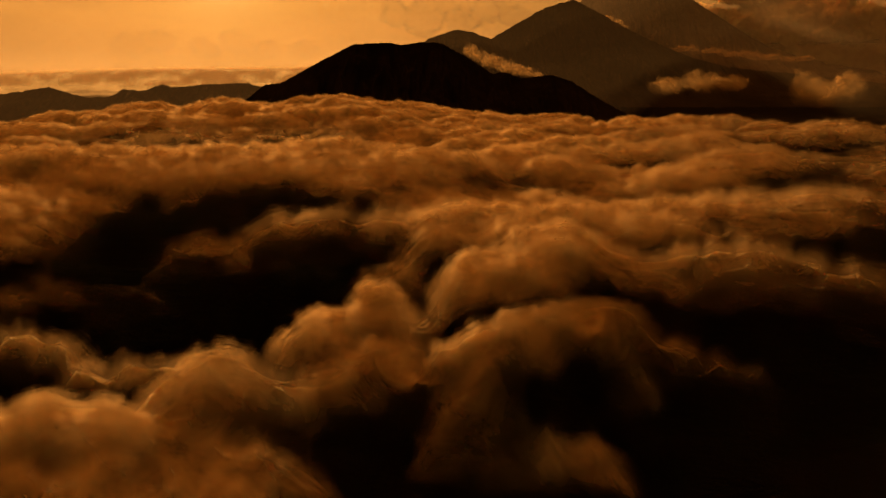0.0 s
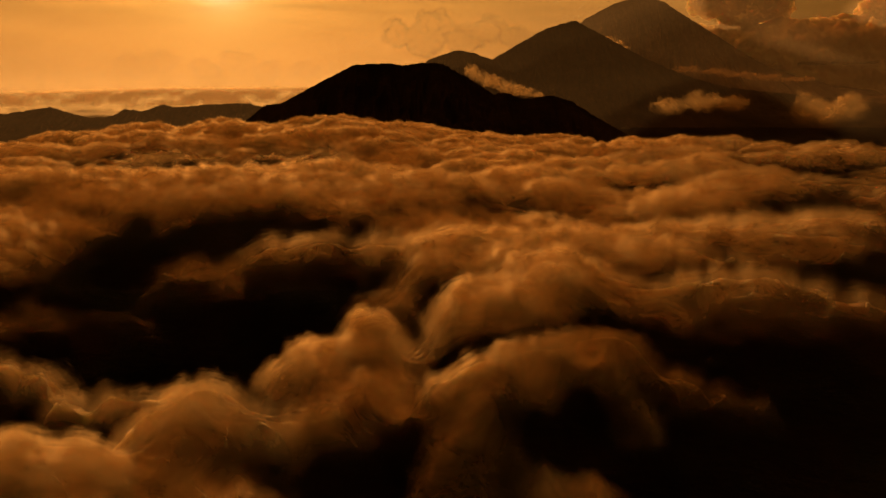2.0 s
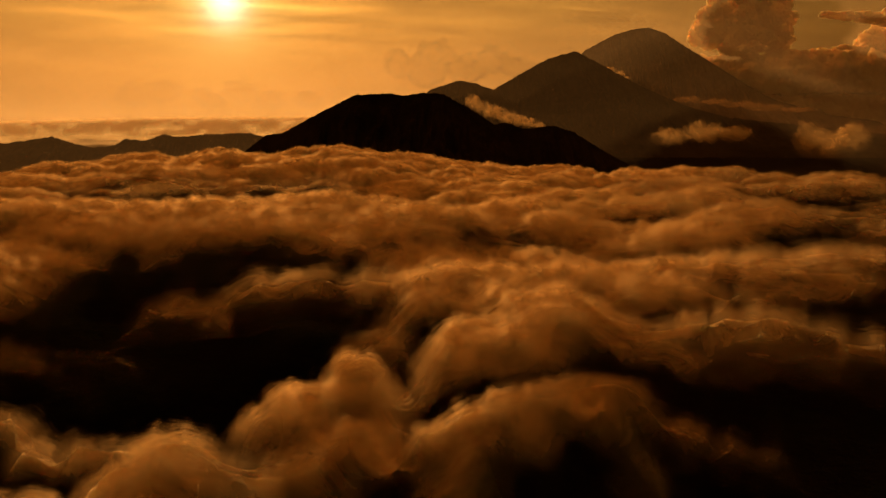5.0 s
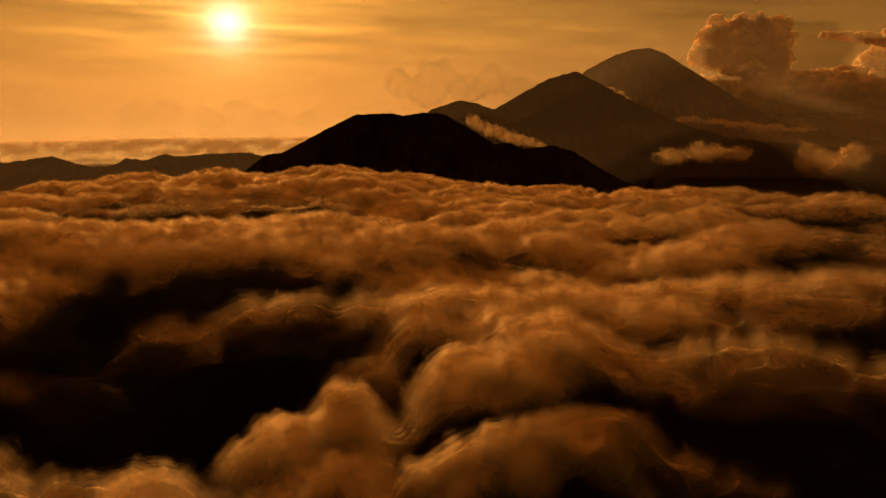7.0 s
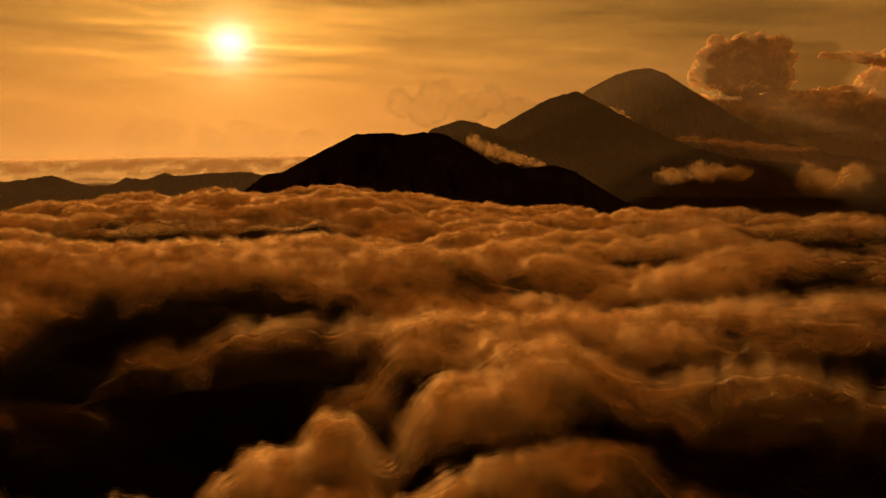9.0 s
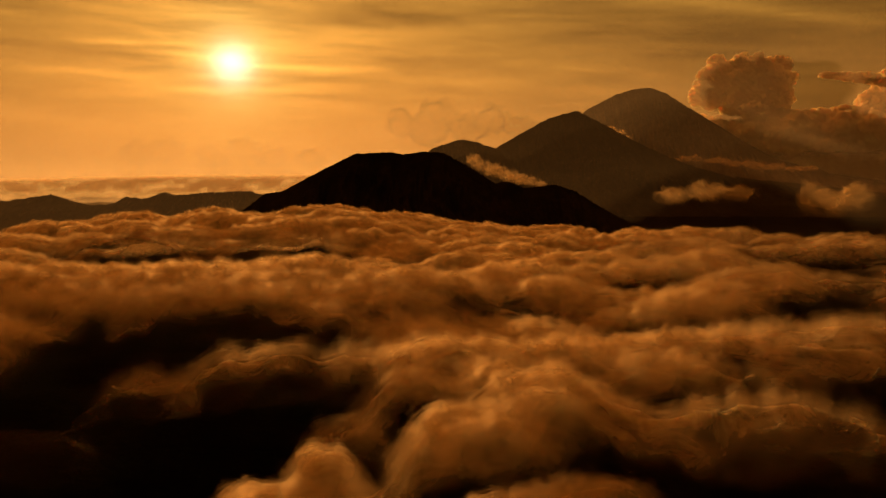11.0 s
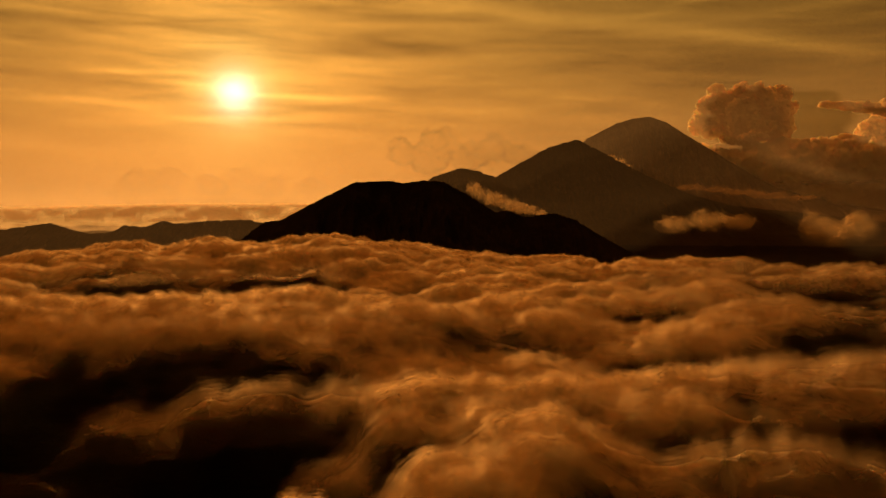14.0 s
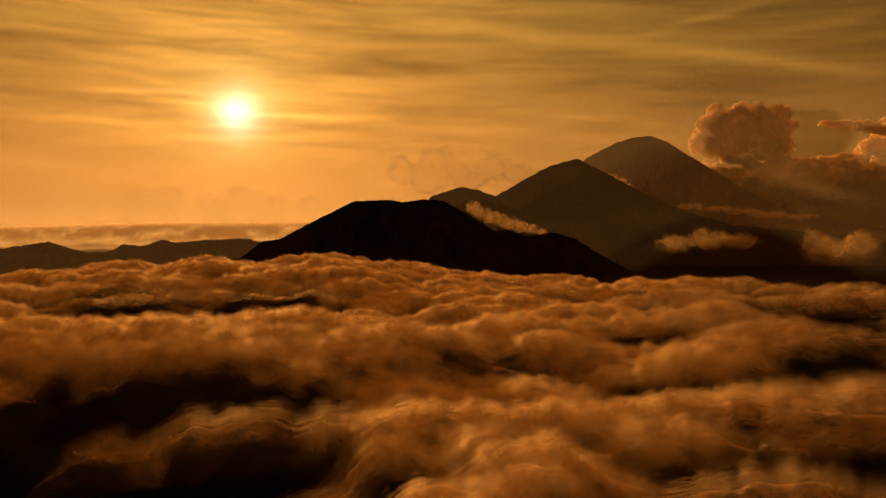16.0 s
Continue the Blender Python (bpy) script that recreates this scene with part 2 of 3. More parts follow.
def puffs(x, y, seed, soft=9.0):
    """Rounded heads with creases between them, 0 to about 1."""
    ix, iy = np.floor(x), np.floor(y)
    total = 0.0
    for a in (-1, 0, 1):
        for b in (-1, 0, 1):
            px, py = ix + a + lattice(ix + a, iy + b, seed), iy + b + lattice(ix + a, iy + b, seed + 51)
            size = 0.75 + 0.5 * lattice(ix + a, iy + b, seed + 97)
            total = total + np.exp(-soft * ((x - px) ** 2 + (y - py) ** 2) / size)
    return 1.0 + np.log(total + 1e-9) / soft


def sheet(name, x, y, z, mat, smooth=True, body=None):
    """One mesh over a grid of points."""
    rows, cols = x.shape
    mesh = bpy.data.meshes.new(name)
    mesh.vertices.add(rows * cols)
    mesh.vertices.foreach_set("co", np.stack([x, y, z], -1).astype(np.float32).ravel())
    k = np.arange(rows * cols).reshape(rows, cols)
    quads = np.stack([k[:-1, :-1], k[:-1, 1:], k[1:, 1:], k[1:, :-1]], -1).reshape(-1, 4)
    mesh.loops.add(quads.size)
    mesh.loops.foreach_set("vertex_index", quads.ravel().astype(np.int32))
    mesh.polygons.add(len(quads))
    mesh.polygons.foreach_set("loop_start", np.arange(0, quads.size, 4, dtype=np.int32))
    mesh.polygons.foreach_set("use_smooth", np.full(len(quads), smooth))
    if body is not None:
        mesh.attributes.new("body", "FLOAT", "POINT").data.foreach_set("value", body.astype(np.float32).ravel())
    mesh.update(calc_edges=True)
    mesh.materials.append(mat)
    return new(name, mesh)


# ---- the land under the cloud ----
def disc(fine, radii, half=36.0):
    """Polar grid round the start of the flight, finest ahead."""
    side = np.linspace(half, 360 - half, 40)
    turn = np.radians(np.concatenate([np.linspace(-half, half, fine), side[1:]]))
    a, r = np.meshgrid(turn, radii)
    return r * np.sin(a), r * np.cos(a)


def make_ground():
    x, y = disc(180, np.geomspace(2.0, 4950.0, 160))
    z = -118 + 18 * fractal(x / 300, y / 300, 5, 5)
    tagged(sheet("ground", x, y, z, SHADED_FOREST), "dark forested land beneath the cloud, its shade put into the colour", "ground", kind="structure")


make_ground()


# ---- the sea of cloud ----
class Relief:
    """Heads of the cloud deck, welded softly over the plan."""

    def __init__(self, x, y, floor, hollow):
        self.wx = x + 4 * ripple(x / 27, y / 27, 301) + 1.2 * ripple(x / 9, y / 9, 311) + 7 * ripple(x / 90, y / 90, 305)
        self.wy = y + 4 * ripple(x / 27, y / 27, 302) + 1.2 * ripple(x / 9, y / 9, 315) + 7 * ripple(x / 90, y / 90, 306)
        self.soft = 3.6
        self.sum = np.exp(floor / self.soft)
        self.low = self.sum * hollow
        self.full = self.sum * 1.0

    def head(self, x, y, top, rx, ry, turn, drop, dim=1.0):
        """A dome with broad crown and steep flanks; dim thins its vapour to darken it."""
        c, s = math.cos(radians(turn)), math.sin(radians(turn))
        dx, dy = self.wx - x, self.wy - y
        u, v = (c * dx + s * dy) / rx, (c * dy - s * dx) / ry
        q = np.minimum(u * u + v * v, 6) / 1.3
        below = drop * (0.36 * q + 0.2 * q * q)
        weight = np.exp((top - below) / self.soft)
        self.sum += weight
        # the near side is thinned further, as its shade
        self.low += weight * (below + 7 * np.maximum(-v, 0))
        self.full += weight * min(1.0, dim ** -1.5)

    def height(self):
        return self.soft * np.log(self.sum)

    def below(self):
        """How far the surface lies under the top of its own head."""
        return self.low / self.sum

    def fullness(self):
        return self.full / self.sum


def ease(value, lo, hi):
    t = np.clip((value - lo) / (hi - lo), 0, 1)
    return t * t * (3 - 2 * t)


def deck(x, y):
    """Height of the cloud tops over the plan."""
    away = np.hypot(x, y)
    side = x / np.maximum(y, 60)
    near, mid = ease(away, 330, 430), ease(away, 470, 600)
    floor = -56 + near * (14 + 22 * ease(x, -30, 60)) + mid * (26 - 16 * ease(x, -30, 60))
    # hollows in shade: floor lowered, vapour thinned to darken them
    hollow = np.exp(-((x + 300) / 85) ** 2 - ((y - 860) / 75) ** 2) + np.exp(-((x + 140) / 60) ** 2 - ((y - 880) / 65) ** 2)
    hollow = hollow + 0.35 * np.exp(-((x - 70) / 90) ** 2 - ((y - 495) / 30) ** 2) + 0.9 * np.exp(-((x - 215) / 80) ** 2 - ((y - 970) / 60) ** 2)
    hollow = hollow + 0.8 * np.exp(-((x - 300) / 80) ** 2 - ((y - 760) / 50) ** 2)
    floor = floor - 12 * hollow
    # the last crest, and the sinking deck beyond it
    crest = 3 - 22 * ease(side, -0.1, 0.1) - 16 * ease(-side, 0.28, 0.5) + 6 * np.exp(-((side + 0.11) / 0.05) ** 2)
    floor = floor + ease(away, 800, 1050) * (crest - floor)
    floor = floor - 110 * ease(away, 1200, 1550) * (1 - ease(away, 4000, 4300))
    far = ease(away, 480, 700)
    r = Relief(x, y, floor, 30 * (1 - far) + 24 * np.minimum(hollow, 1) * far)
    # the near bank
    for x, y, top, rx, ry, dim in (
            (-25, 282, -8, 13, 16, 0.8), (-15, 276, -12, 11, 15, 0.9), (-40, 267, -11, 13, 17, 0.8), (-30, 246, -15, 15, 18, 0.8), (-18, 258, -20, 11, 15, 1.0),
            (-59, 226, -10, 16, 16, 0.7), (-46, 228, -14, 14, 15, 0.8), (-67, 213, -15, 15, 15, 0.7), (-48, 206, -25, 17, 18, 1.0), (-53, 190, -29, 16, 13, 1.0),
            (-85, 194, -14, 18, 15, 0.7), (-103, 192, -13, 18, 16, 0.7), (-94, 178, -20, 22, 16, 0.7), (-72, 180, -24, 16, 14, 0.9),
            (-95, 261, -20, 12, 9, 1.2), (-80, 258, -18, 13, 9, 1.2), (-115, 268, -26, 10, 8, 2.2), (-133, 282, -24, 12, 9, 2.3), (-150, 288, -22, 10, 8, 2.3),
            (52, 264, -3, 12, 9, 0.9), (36, 254, -5, 15, 12, 0.8), (22, 244, -7, 14, 12, 0.7), (8, 244, -11, 12, 10, 0.7), (15, 238, -18, 14, 14, 1.0),
            (47, 252, -20, 14, 14, 1.3), (12, 228, -32, 15, 13, 1.2), (24, 224, -36, 18, 16, 1.2), (40, 226, -40, 14, 12, 1.5), (62, 268, -12, 8, 7, 1.5),
            (76, 262, -16, 9, 6, 1.8), (89, 268, -24, 8, 6, 2.2), (103, 272, -28, 13, 7, 2.2)):
        r.head(x, y, top, rx, ry, 0, 15, dim)
    # the banks behind it
    r.head(43, 315, 6, 19, 23, 0, 15)
    r.head(24, 298, 2, 19, 23, 15, 15)
    r.head(9, 294, -4, 16, 20, 0, 15)
    r.head(36, 301, -5, 21, 23, 0, 15)
    r.head(13, 298, -14, 14, 15, 0, 15)
    r.head(59, 313, 1, 20, 21, 0, 15)
    r.head(99, 312, 0, 31, 23, 0, 15, 1.4)
    r.head(129, 307, -3, 31, 21, 0, 15, 1.8)
    r.head(83, 308, -4, 20, 15, 0, 15, 1.3)
    r.head(149, 307, -12, 19, 11, 0, 15, 2.0)
    r.head(4, 364, 6, 20, 24, 0, 15)
    r.head(28, 362, 5, 31, 28, 0, 15)
    r.head(70, 379, 4, 39, 30, 0, 15)
    r.head(120, 399, 3, 45, 34, 0, 15)
    r.head(173, 417, 2, 52, 36, 0, 15, 1.3)
    r.head(217, 425, 2, 55, 38, 0, 15, 1.6)
    r.head(-45, 385, 3, 33, 17, 10, 15, 1.8)
    r.head(-68, 387, -2, 27, 13, 10, 15, 1.9)
    r.head(-24, 384, -3, 18, 8, 0, 15, 1.2)
    r.head(-21, 400, -17, 18, 8, 0, 15)
    r.head(-34, 414, -27, 19, 9, 0, 15)
    r.head(-125, 448, -20, 21, 13, 0, 15)
    r.head(-153, 453, -26, 26, 20, 0, 15)
    r.head(-192, 421, -34, 36, 22, 0, 15)
    r.head(-231, 476, -34, 33, 20, 0, 15)
    r.head(-221, 436, 2, 34, 36, 0, 15)
    r.head(-232, 405, 2, 43, 46, 0, 15)
    # the further banks
    r.head(-79, 527, 13, 79, 60, 0, 15)
    r.head(-144, 534, 8, 64, 49, 0, 15)
    r.head(-212, 544, 5, 67, 51, 0, 15)
    r.head(-267, 537, 4, 69, 53, 0, 15)
    r.head(-22, 528, 9, 53, 40, 0, 15)
    r.head(-137, 475, -2, 30, 28, 0, 15)
    r.head(-200, 481, 0, 44, 33, 0, 15)
    r.head(30, 590, 3, 59, 45, 0, 15)
    r.head(66, 565, 1, 52, 40, 0, 15)
    r.head(-8, 511, -4, 35, 27, 0, 15)
    r.head(114, 646, 1, 60, 46, 0, 15)
    r.head(122, 544, -2, 56, 42, 0, 15)
    r.head(191, 691, -1, 83, 63, 0, 15)
    r.head(217, 594, -3, 73, 56, 0, 15)
    r.head(301, 646, -3, 82, 62, 0, 15)
    r.head(167, 548, -6, 48, 37, 0, 15)
    r.head(290, 573, -6, 64, 49, 0, 15)
    for x, y, top, dim in ((-119, 414, -12, 1.7), (-167, 359, -18, 2.2), (-180, 352, -22, 2.2), (-150, 380, -20, 2.2), (-19, 339, -8, 1.6)):
        r.head(x, y, top - 3, 24, 17, 0, 15, dim)
    # the saddle that joins the middle banks
    for x, y, top in ((-42, 460, -7), (0, 456, -5), (45, 466, -5)):
        r.head(x, y, top, 42, 26, 0, 15, 1.3)
    wx, wy = r.wx, r.wy
    z = r.height()
    # gaps between the banks; shaded hollows are opened as gaps too
    gap = 0.0
    for gx, gy, rx, ry, deep in ((-279, 758, 48, 50, 1.0), (-194, 803, 34, 45, 1.0), (-156, 424, 42, 44, 0.65), (-213, 449, 20, 30, 0.6), (-54, 505, 26, 30, 0.5),
                                 (186, 846, 66, 45, 1.0), (364, 846, 75, 70, 0.9), (104, 541, 34, 22, 0.7), (-71, 821, 34, 28, 0.7), (-91, 630, 28, 22, 0.4),
                                 (-8, 292, 7, 24, 1.0), (96, 244, 30, 26, 0.6), (96, 292, 20, 12, 0.7), (250, 640, 60, 24, 0.6), (150, 690, 50, 26, 0.5), (20, 640, 40, 22, 0.5),
                                 (-112, 338, 72, 40, 1.0), (-52, 352, 36, 28, 0.9), (-160, 385, 50, 30, 0.6), (-40, 205, 20, 20, 0.5), (18, 204, 20, 16, 0.5)):
        gap = gap + deep * np.exp(-((wx - gx) / rx) ** 2 - ((wy - gy) / ry) ** 2)
    gap = np.minimum(gap, 1.0)
    z = z - (7 + 13 * far) * gap
    # heads that lean towards the near side, steep there and gently sloped behind
    big = puffs(wx / 110, wy / 55, 11) - 0.75
    big = puffs(wx / 110, (wy + 26 * far * (big + 0.45)) / 55, 11) - 0.75
    mid = puffs(wx / 42 + 3, wy / 24, 12) - 0.75
    mid = puffs(wx / 42 + 3, (wy + 11 * far * (mid + 0.45)) / 24, 12) - 0.75
    small = puffs(wx / 13, wy / 11 + 7, 13) - 0.75
    tiny = puffs(wx / 5.2, wy / 5.0 + 2, 14) - 0.75
    gate = np.clip(0.85 + 1.0 * ripple(x / 70, y / 70, 21), 0.5, 1.3)
    calm = 1 - 0.8 * ease(away, 1500, 3000)
    z = z + 34 * big * far * calm + ((9 + 6 * far) * mid + 4.5 * small + 1.2 * tiny) * gate * calm + (2.0 - far) * fractal(wx / 12, wy / 9, 31, 4, 0.52)
    # vapour: full in the heads, thin in gaps, thinned in creases as painted shade
    heads = np.clip(1.12 - (r.below() - 9 * mid * gate) / (19 - 4 * far), 0.02, 1)
    folds = np.clip((40 * big * far + 18 * mid * gate + (9 - 4 * far) * small * gate + 10 - 3 * far) / 13, 0.08, 1)
    patches = 1 - far * (1 - ease(fractal(x / 150, y / 80, 401, 2), -0.38, 0.12)) * 0.6
    # right side and nearest heads thinned as well, to dim them
    folds = folds * patches * (1 - 0.5 * ease(side, 0.1, 0.4) * far) * (1 - 0.35 * ease(side, 0.24, 0.42)) * (0.55 + 0.45 * ease(away, 230, 300))
    beyond = ease(away, 1250, 1500) * (1 - ease(away, 3900, 4100)) * (0.93 - 0.4 * ease(side, 0.1, 0.25) * ease(ripple(x / 260, y / 260, 77), -0.1, 0.3))
    body = folds * heads * (1 - beyond) * (1 - 0.92 * gap) * r.fullness() * (1 - 0.4 * ease(side, 0.12, 0.45))
    return z, body


def skin(x, y, z, out):
    """The sheet pushed out along its own upright side."""
    p = np.stack([x, y, z], -1)
    across, along = np.gradient(p, axis=1), np.gradient(p, axis=0)
    side = np.cross(across, along)
    side = side / np.maximum(np.linalg.norm(side, axis=-1, keepdims=True), 1e-9)
    side = side * np.where(side[..., 2:] < 0, -1.0, 1.0)
    p = p + side * out[..., None]
    return p[..., 0], p[..., 1], p[..., 2]


SKINS = 12


def make_clouds():
    radii = np.concatenate([np.linspace(1, 95, 20), np.geomspace(100, 420, 220)[:-1], np.geomspace(420, 1500, 200)[:-1], np.geomspace(1500, 4930, 110)])
    x, y = disc(330, radii)
    z, body = deck(x, y)
    scale = np.clip(np.hypot(x, y) / 320, 0.7, 1.15)
    near = 1 - ease(np.hypot(x, y), 1350, 1480)
    x, y, z = skin(x, y, z, -5.0 * scale * near)
    tagged(sheet("cloud_sea", x, y, z, CLOUD, body=body), "rolling sea of billowing amber cloud seen from above", "cloud", kind="structure")
    # the loose outer part, skin over skin
    a, q = np.meshgrid(np.radians(np.linspace(-31, 31, 300)), np.concatenate([np.geomspace(115, 420, 170)[:-1], np.geomspace(420, 1450, 150)]))
    x, y = q * np.sin(a), q * np.cos(a)
    z, body = deck(x, y)
    scale = np.clip(q / 320, 0.7, 1.0) * (1 - 0.3 * ease(q, 450, 700))
    for k in range(SKINS):
        level = 2 * k / (SKINS - 1) - 1
        out = (4.2 * level + 0.9 * fractal(x / 14 + 5 * k, y / 14, 61 + k, 2)) * scale
        ob = sheet("cloud_vapour", *skin(x, y, z, out), VAPOUR, body=body)
        ob.data.attributes.new("level", "FLOAT", "POINT").data.foreach_set("value", np.full(x.size, level, np.float32))
        tagged(ob, "loose vapour lifting off the cloud tops", "cloud", kind="structure")


make_clouds()


# ---- mountains ----
def mountain(name, label, y0, spine, depth, foot, seed, rough, mat, cols=900, rows=130):
    """A ridge that runs across the view, with spurs and gullies down both flanks."""
    px, pz = zip(*spine)
    u = np.linspace(px[0], px[-1], cols)
    top = np.interp(u, px, pz)
    wide = max(3, cols // 120)
    kernel = np.hanning(wide + 2)[1:-1]
    top = np.convolve(np.pad(top, wide // 2, mode="edge"), kernel / kernel.sum(), "valid")[:cols]
    top = top + rough * fractal(u / (rough * 7), u * 0 + seed, seed, 4, 0.7)
    v = np.linspace(-1, 1, rows)
    v = np.sign(v) * np.abs(v) ** 1.4
    uu, vv = np.meshgrid(u, v)
    x, y = uu + 0.12 * depth * vv * ripple(uu / 200, vv * 2, seed + 4), y0 + depth * vv + 0.05 * depth * ripple(uu / 260, vv, seed + 6)
    fall = np.abs(vv) ** 0.85
    z = foot + (top[None, :] - foot) * (1 - fall)
    spur = np.abs(fractal(uu / (depth * 0.16) + 0.4 * vv, vv * 1.6, seed + 9, 4, 0.55))
    z = z - (top[None, :] - foot) * np.clip(fall * 2.2, 0, 1) * (1 - fall) * 0.5 * spur
    z = z - rough * 1.2 * np.clip(np.abs(vv) * 8, 0, 1) * np.abs(fractal(x / 26, y / 26, seed + 20, 3))
    return tagged(sheet(name, x, y, z, mat), label, "mountain", group="volcanic mountains")


mountain("mountain", "near dark volcano with a flat broken crater rim above the cloud", 2080,
         [(-760, -90), (-608, -78), (-472, -40), (-417, 1), (-377, 6), (-296, 50), (-209, 94), (-123, 98), (-100, 92), (-51, 99), (-5, 97), (61, 62), (117, 26),
          (145, 31), (187, 15), (253, 24), (300, 10), (368, -32), (430, -65), (520, -100)], 420, -110, 41, 2.0, ROCK)
mountain("mountain", "forested dark mountain with a pointed summit behind the volcano", 3400,
         [(-300, -40), (-199, 14), (-59, 127), (49, 164), (113, 153), (184, 129), (339, 219), (414, 253), (493, 273), (575, 232), (683, 172), (834, 104), (943, 62),
          (1093, 23), (1308, 2), (1651, -33), (1900, -60)], 640, -90, 57, 4.5, ROCK)
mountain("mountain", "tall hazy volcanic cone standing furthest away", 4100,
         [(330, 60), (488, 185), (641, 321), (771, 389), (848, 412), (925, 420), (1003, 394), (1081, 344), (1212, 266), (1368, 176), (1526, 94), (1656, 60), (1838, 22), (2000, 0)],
         560, -90, 73, 2.2, BARE_HAZED)
mountain("mountain", "low jagged ridge of hills rising from the cloud", 2650,
         [(-2000, -30), (-1664, -30), (-1427, -36), (-1326, -46), (-1182, -25), (-1073, -56), (-997, -53), (-963, -31), (-904, -37), (-845, -17), (-803, -26), (-719, -18),
          (-585, -12), (-484, -42), (-380, -90)], 330, -110, 91, 3.2, ROCK)


# ---- sheets that stand in for haze between the ridges ----
def haze(radius, thick, fall, low, name="haze_sheet"):
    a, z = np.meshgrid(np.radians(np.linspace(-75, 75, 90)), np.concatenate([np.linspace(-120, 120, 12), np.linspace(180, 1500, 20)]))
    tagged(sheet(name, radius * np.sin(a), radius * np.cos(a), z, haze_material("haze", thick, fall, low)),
           "see-through sheet standing in for thin sunlit morning haze between the mountains", "haze", kind="structure")


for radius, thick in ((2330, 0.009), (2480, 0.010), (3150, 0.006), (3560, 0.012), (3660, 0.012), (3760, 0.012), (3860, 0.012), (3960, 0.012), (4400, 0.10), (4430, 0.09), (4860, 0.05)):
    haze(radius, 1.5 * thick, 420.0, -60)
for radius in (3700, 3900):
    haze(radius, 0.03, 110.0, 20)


# ---- clouds that stand by themselves ----
def ball(level):
    bm = bmesh.new()
    bmesh.ops.create_icosphere(bm, subdivisions=level, radius=1.0)
    bm.verts.ensure_lookup_table()
    points = np.array([v.co[:] for v in bm.verts])
    faces = np.array([[v.index for v in f.verts] for f in bm.faces])
    bm.free()
    return points, faces


BALL, FACES = ball(2)


def heap(name, lobes, seed, swell, mat, voxel, heads=16, ragged=1.0):
    """Rounded heads upon heads, welded into one skin. lobes: x, y, z, radius, and how much lower than wide."""
    rng = np.random.default_rng(seed)
    points, faces = [], []

    def blob(centre, r, squash):
        points.append(BALL * np.array((r, r, r * squash)) + centre)
        faces.append(FACES + len(BALL) * len(faces))

    def way_out(low):
        d = rng.normal(size=3)
        d[2] = abs(d[2]) - low
        return d / np.linalg.norm(d)

    for x, y, z, r, squash in lobes:
        c, tall = np.array((x, y, z)), np.array((1, 1, squash))
        blob(c, r * 0.8 * swell, squash)
        for k in range(heads):
            d = way_out(0.35)
            s = r * rng.uniform(0.22, 0.42)
            c2 = c + d * (r - s * 0.5) * tall
            blob(c2, s * swell, min(1.0, squash * 1.2))
            for j in range(7):
                d = way_out(0.3)
                s2 = s * rng.uniform(0.25, 0.5)
                blob(c2 + d * (s - s2 * 0.3) * np.array((1, 1, min(1.0, squash * 1.2))), s2 * swell, 1.0)
    mesh = bpy.data.meshes.new(name)
    mesh.from_pydata(np.concatenate(points).tolist(), [], np.concatenate(faces).tolist())
    mesh.materials.append(mat)
    ob = new(name, mesh)
    size = min(l[3] for l in lobes)
    weld = ob.modifiers.new("weld", "REMESH")
    weld.mode, weld.voxel_size, weld.use_smooth_shade = "VOXEL", voxel, True
    for scale, push in ((0.4, 0.14), (0.12, 0.08)) if ragged == 1.0 else ((0.7, 0.12),):
        grain = bpy.data.textures.new("billow", "CLOUDS")
        grain.noise_scale, grain.noise_depth = size * scale, 3
        bulge = ob.modifiers.new("billow", "DISPLACE")
        bulge.texture, bulge.texture_coords, bulge.strength, bulge.mid_level = grain, "GLOBAL", size * push * 2 * ragged, 0.5
    return ob


def cumulus(name, label, lobes, seed, mat=None, layers=0):
    size = min(l[3] for l in lobes)
    if layers == 0:
        return tagged(heap(name, lobes, seed, 1.0, mat or FAR_CLOUD, size * 0.04), label, "cloud", group="free-standing clouds")
    ob = tagged(heap(name, lobes, seed, 0.5 if lobes[0][4] > 0.3 else 0.9, MIST_EDGES[0], size * 0.07, 5, 1.5), label, "cloud", group="free-standing clouds")
    for k, edge in enumerate(MIST_EDGES[1:layers * 2 + 1]):
        heap("vapour", lobes, seed + k, 0.62 + 0.13 * k, edge, size * 0.07, 3, 2.2).parent = ob
    return ob


cumulus("cumulus_cloud", "towering cumulus cloud with sunlit rims beside the far cone",
        [(1330, 4380, 480, 110, 1.0), (1460, 4380, 520, 90, 1.0), (1590, 4390, 480, 110, 1.0), (1290, 4400, 400, 90, 0.9), (1450, 4400, 400, 150, 0.8), (1620, 4420, 380, 100, 0.8)], 3)
cumulus("cumulus_cloud", "darker cumulus heap at the edge of the view",
        [(2120, 4380, 350, 100, 1.0), (2200, 4380, 400, 120, 1.0), (1980, 4380, 265, 110, 0.7), (1760, 4380, 235, 120, 0.6)], 4)
cumulus("cumulus_cloud", "flat dusky shelf of cloud beside the towering cumulus",
        [(1830, 4290, 492, 48, 0.35), (1910, 4290, 486, 62, 0.4), (2000, 4290, 476, 66, 0.4), (2090, 4290, 462, 64, 0.4), (2180, 4290, 450, 60, 0.4)], 31)
cumulus("cumulus_cloud", "small sunlit puff before the towering cumulus",
        [(1375, 4135, 322, 34, 0.6), (1415, 4135, 336, 38, 0.6), (1450, 4135, 326, 30, 0.5)], 32)
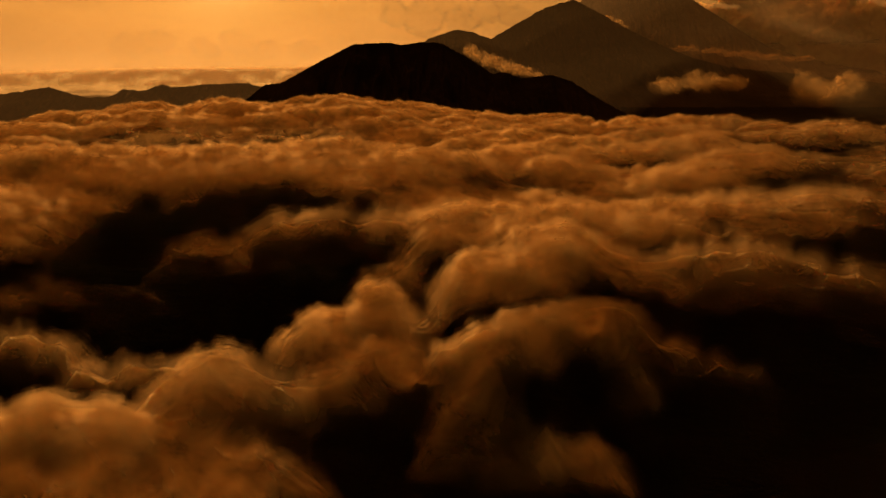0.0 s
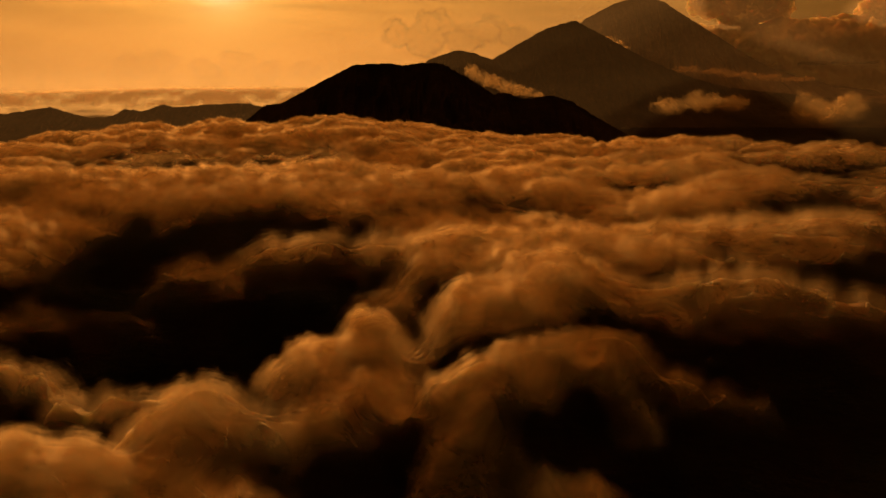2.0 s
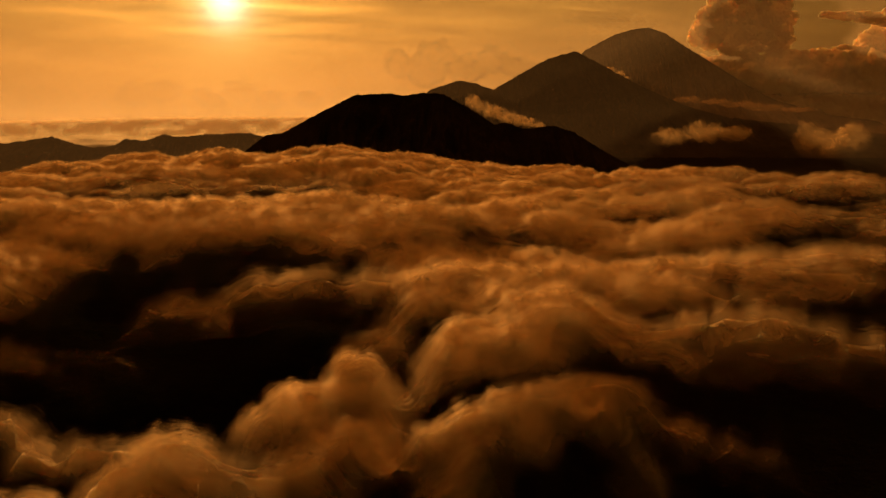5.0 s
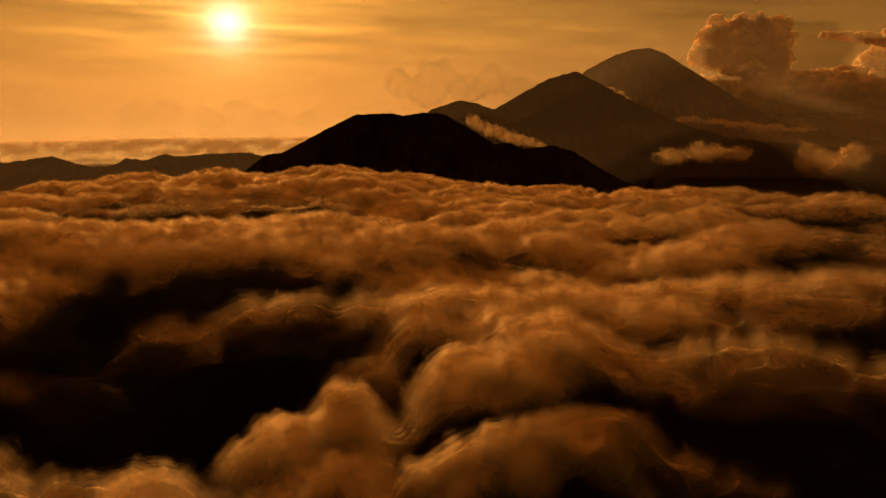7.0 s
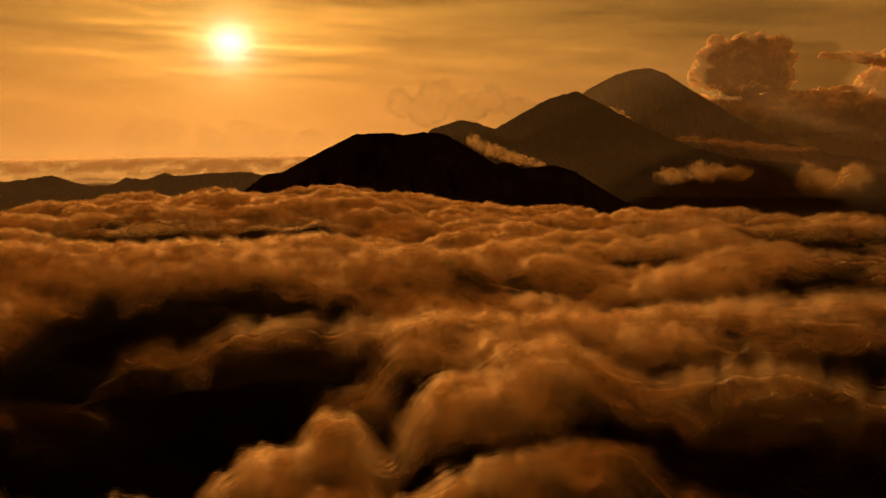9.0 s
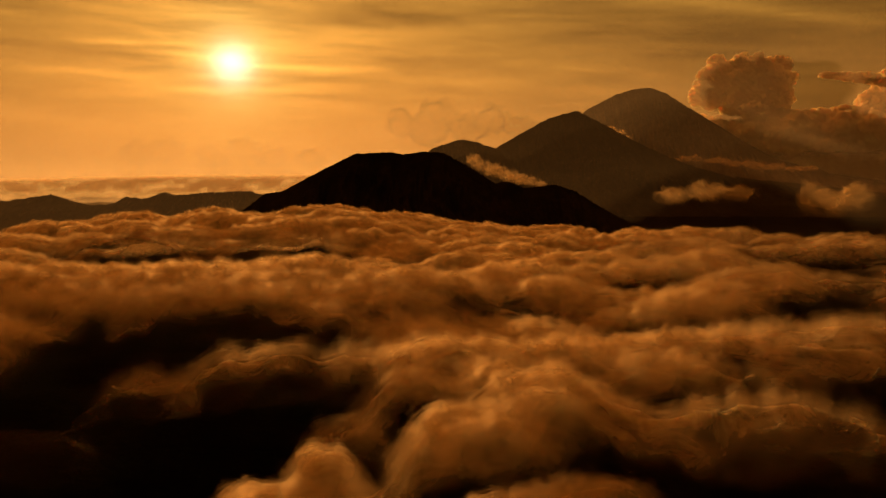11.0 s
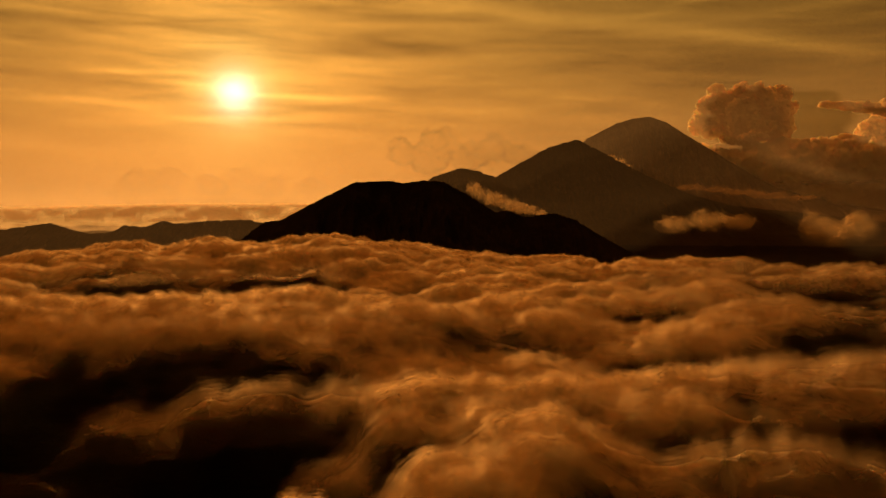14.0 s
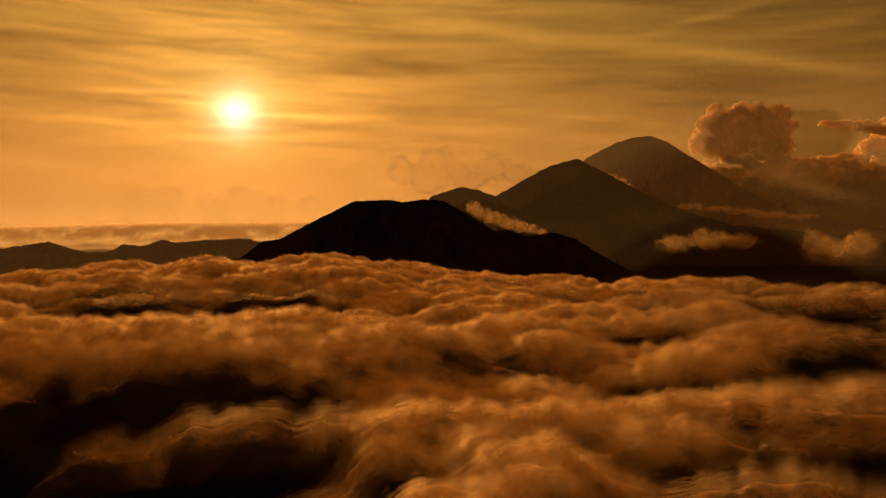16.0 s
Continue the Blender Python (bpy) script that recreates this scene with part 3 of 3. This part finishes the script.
cumulus("cumulus_cloud", "faint hazy cumulus heap low over the horizon",
        [(-240, 4700, 270, 90, 0.9), (-60, 4700, 330, 90, 1.0), (-120, 4700, 230, 110, 0.8), (230, 4720, 300, 90, 0.9), (100, 4720, 240, 110, 0.7), (380, 4700, 250, 80, 0.7)], 5, mat=FAINT_CLOUD)
cumulus("cumulus_cloud", "faint row of hazy cumulus below the sun",
        [(-1560, 4500, 110, 90, 0.8), (-1430, 4500, 120, 80, 0.7), (-1200, 4500, 90, 80, 0.7), (-1040, 4500, 130, 80, 0.9), (-900, 4500, 80, 80, 0.7), (-700, 4500, 90, 70, 0.6)], 12, mat=FAINTEST_CLOUD)
cumulus("cloud_bank", "long dusky bank of cloud behind the far cone",
        [(x, 4420 - (x - 1300) * 0.25, z, 210, 0.5) for z in (60, 150, 225) for x in range(1300 + z // 3, 2350, 190)], 13)
cumulus("mist_wisp", "bright wisp of mist caught in the saddle behind the volcano",
        [(80, 2500, 78, 24, 0.8), (100, 2500, 66, 27, 0.7), (124, 2500, 54, 28, 0.7), (150, 2500, 44, 28, 0.6), (178, 2500, 34, 28, 0.6), (206, 2500, 27, 27, 0.55), (236, 2500, 20, 26, 0.5), (262, 2500, 14, 22, 0.5)], 6, layers=3)
cumulus("mist_puff", "ragged puff of mist drifting above the deck",
        [(865, 2100, -10, 40, 1.0), (905, 2100, -20, 45, 0.8), (965, 2100, -5, 36, 1.2)], 7, layers=3)
cumulus("mist_puff", "flat amber puff of mist drifting above the deck",
        [(560, 2200, -8, 46, 0.5), (640, 2200, 4, 50, 0.5), (710, 2200, 0, 46, 0.45)], 8, layers=3)
cumulus("mist_strip", "thin level strip of mist between the two far mountains",
        [(1020, 3720, 92, 60, 0.16), (1120, 3720, 84, 70, 0.14), (1240, 3740, 70, 80, 0.14), (1370, 3760, 58, 80, 0.16), (1500, 3780, 52, 70, 0.14)], 21, layers=2)
cumulus("mist_strip", "thin bright strip of mist along the dusky cloud bank",
        [(1560, 4150, 118, 60, 0.1), (1680, 4150, 122, 80, 0.09), (1820, 4130, 124, 80, 0.1), (1960, 4110, 126, 80, 0.09)], 22, layers=2)
cumulus("mist_wisp", "small wisp of mist clinging to the far saddle",
        [(640, 3480, 205, 22, 0.6), (672, 3480, 190, 24, 0.6), (705, 3480, 172, 18, 0.5)], 23, layers=2)
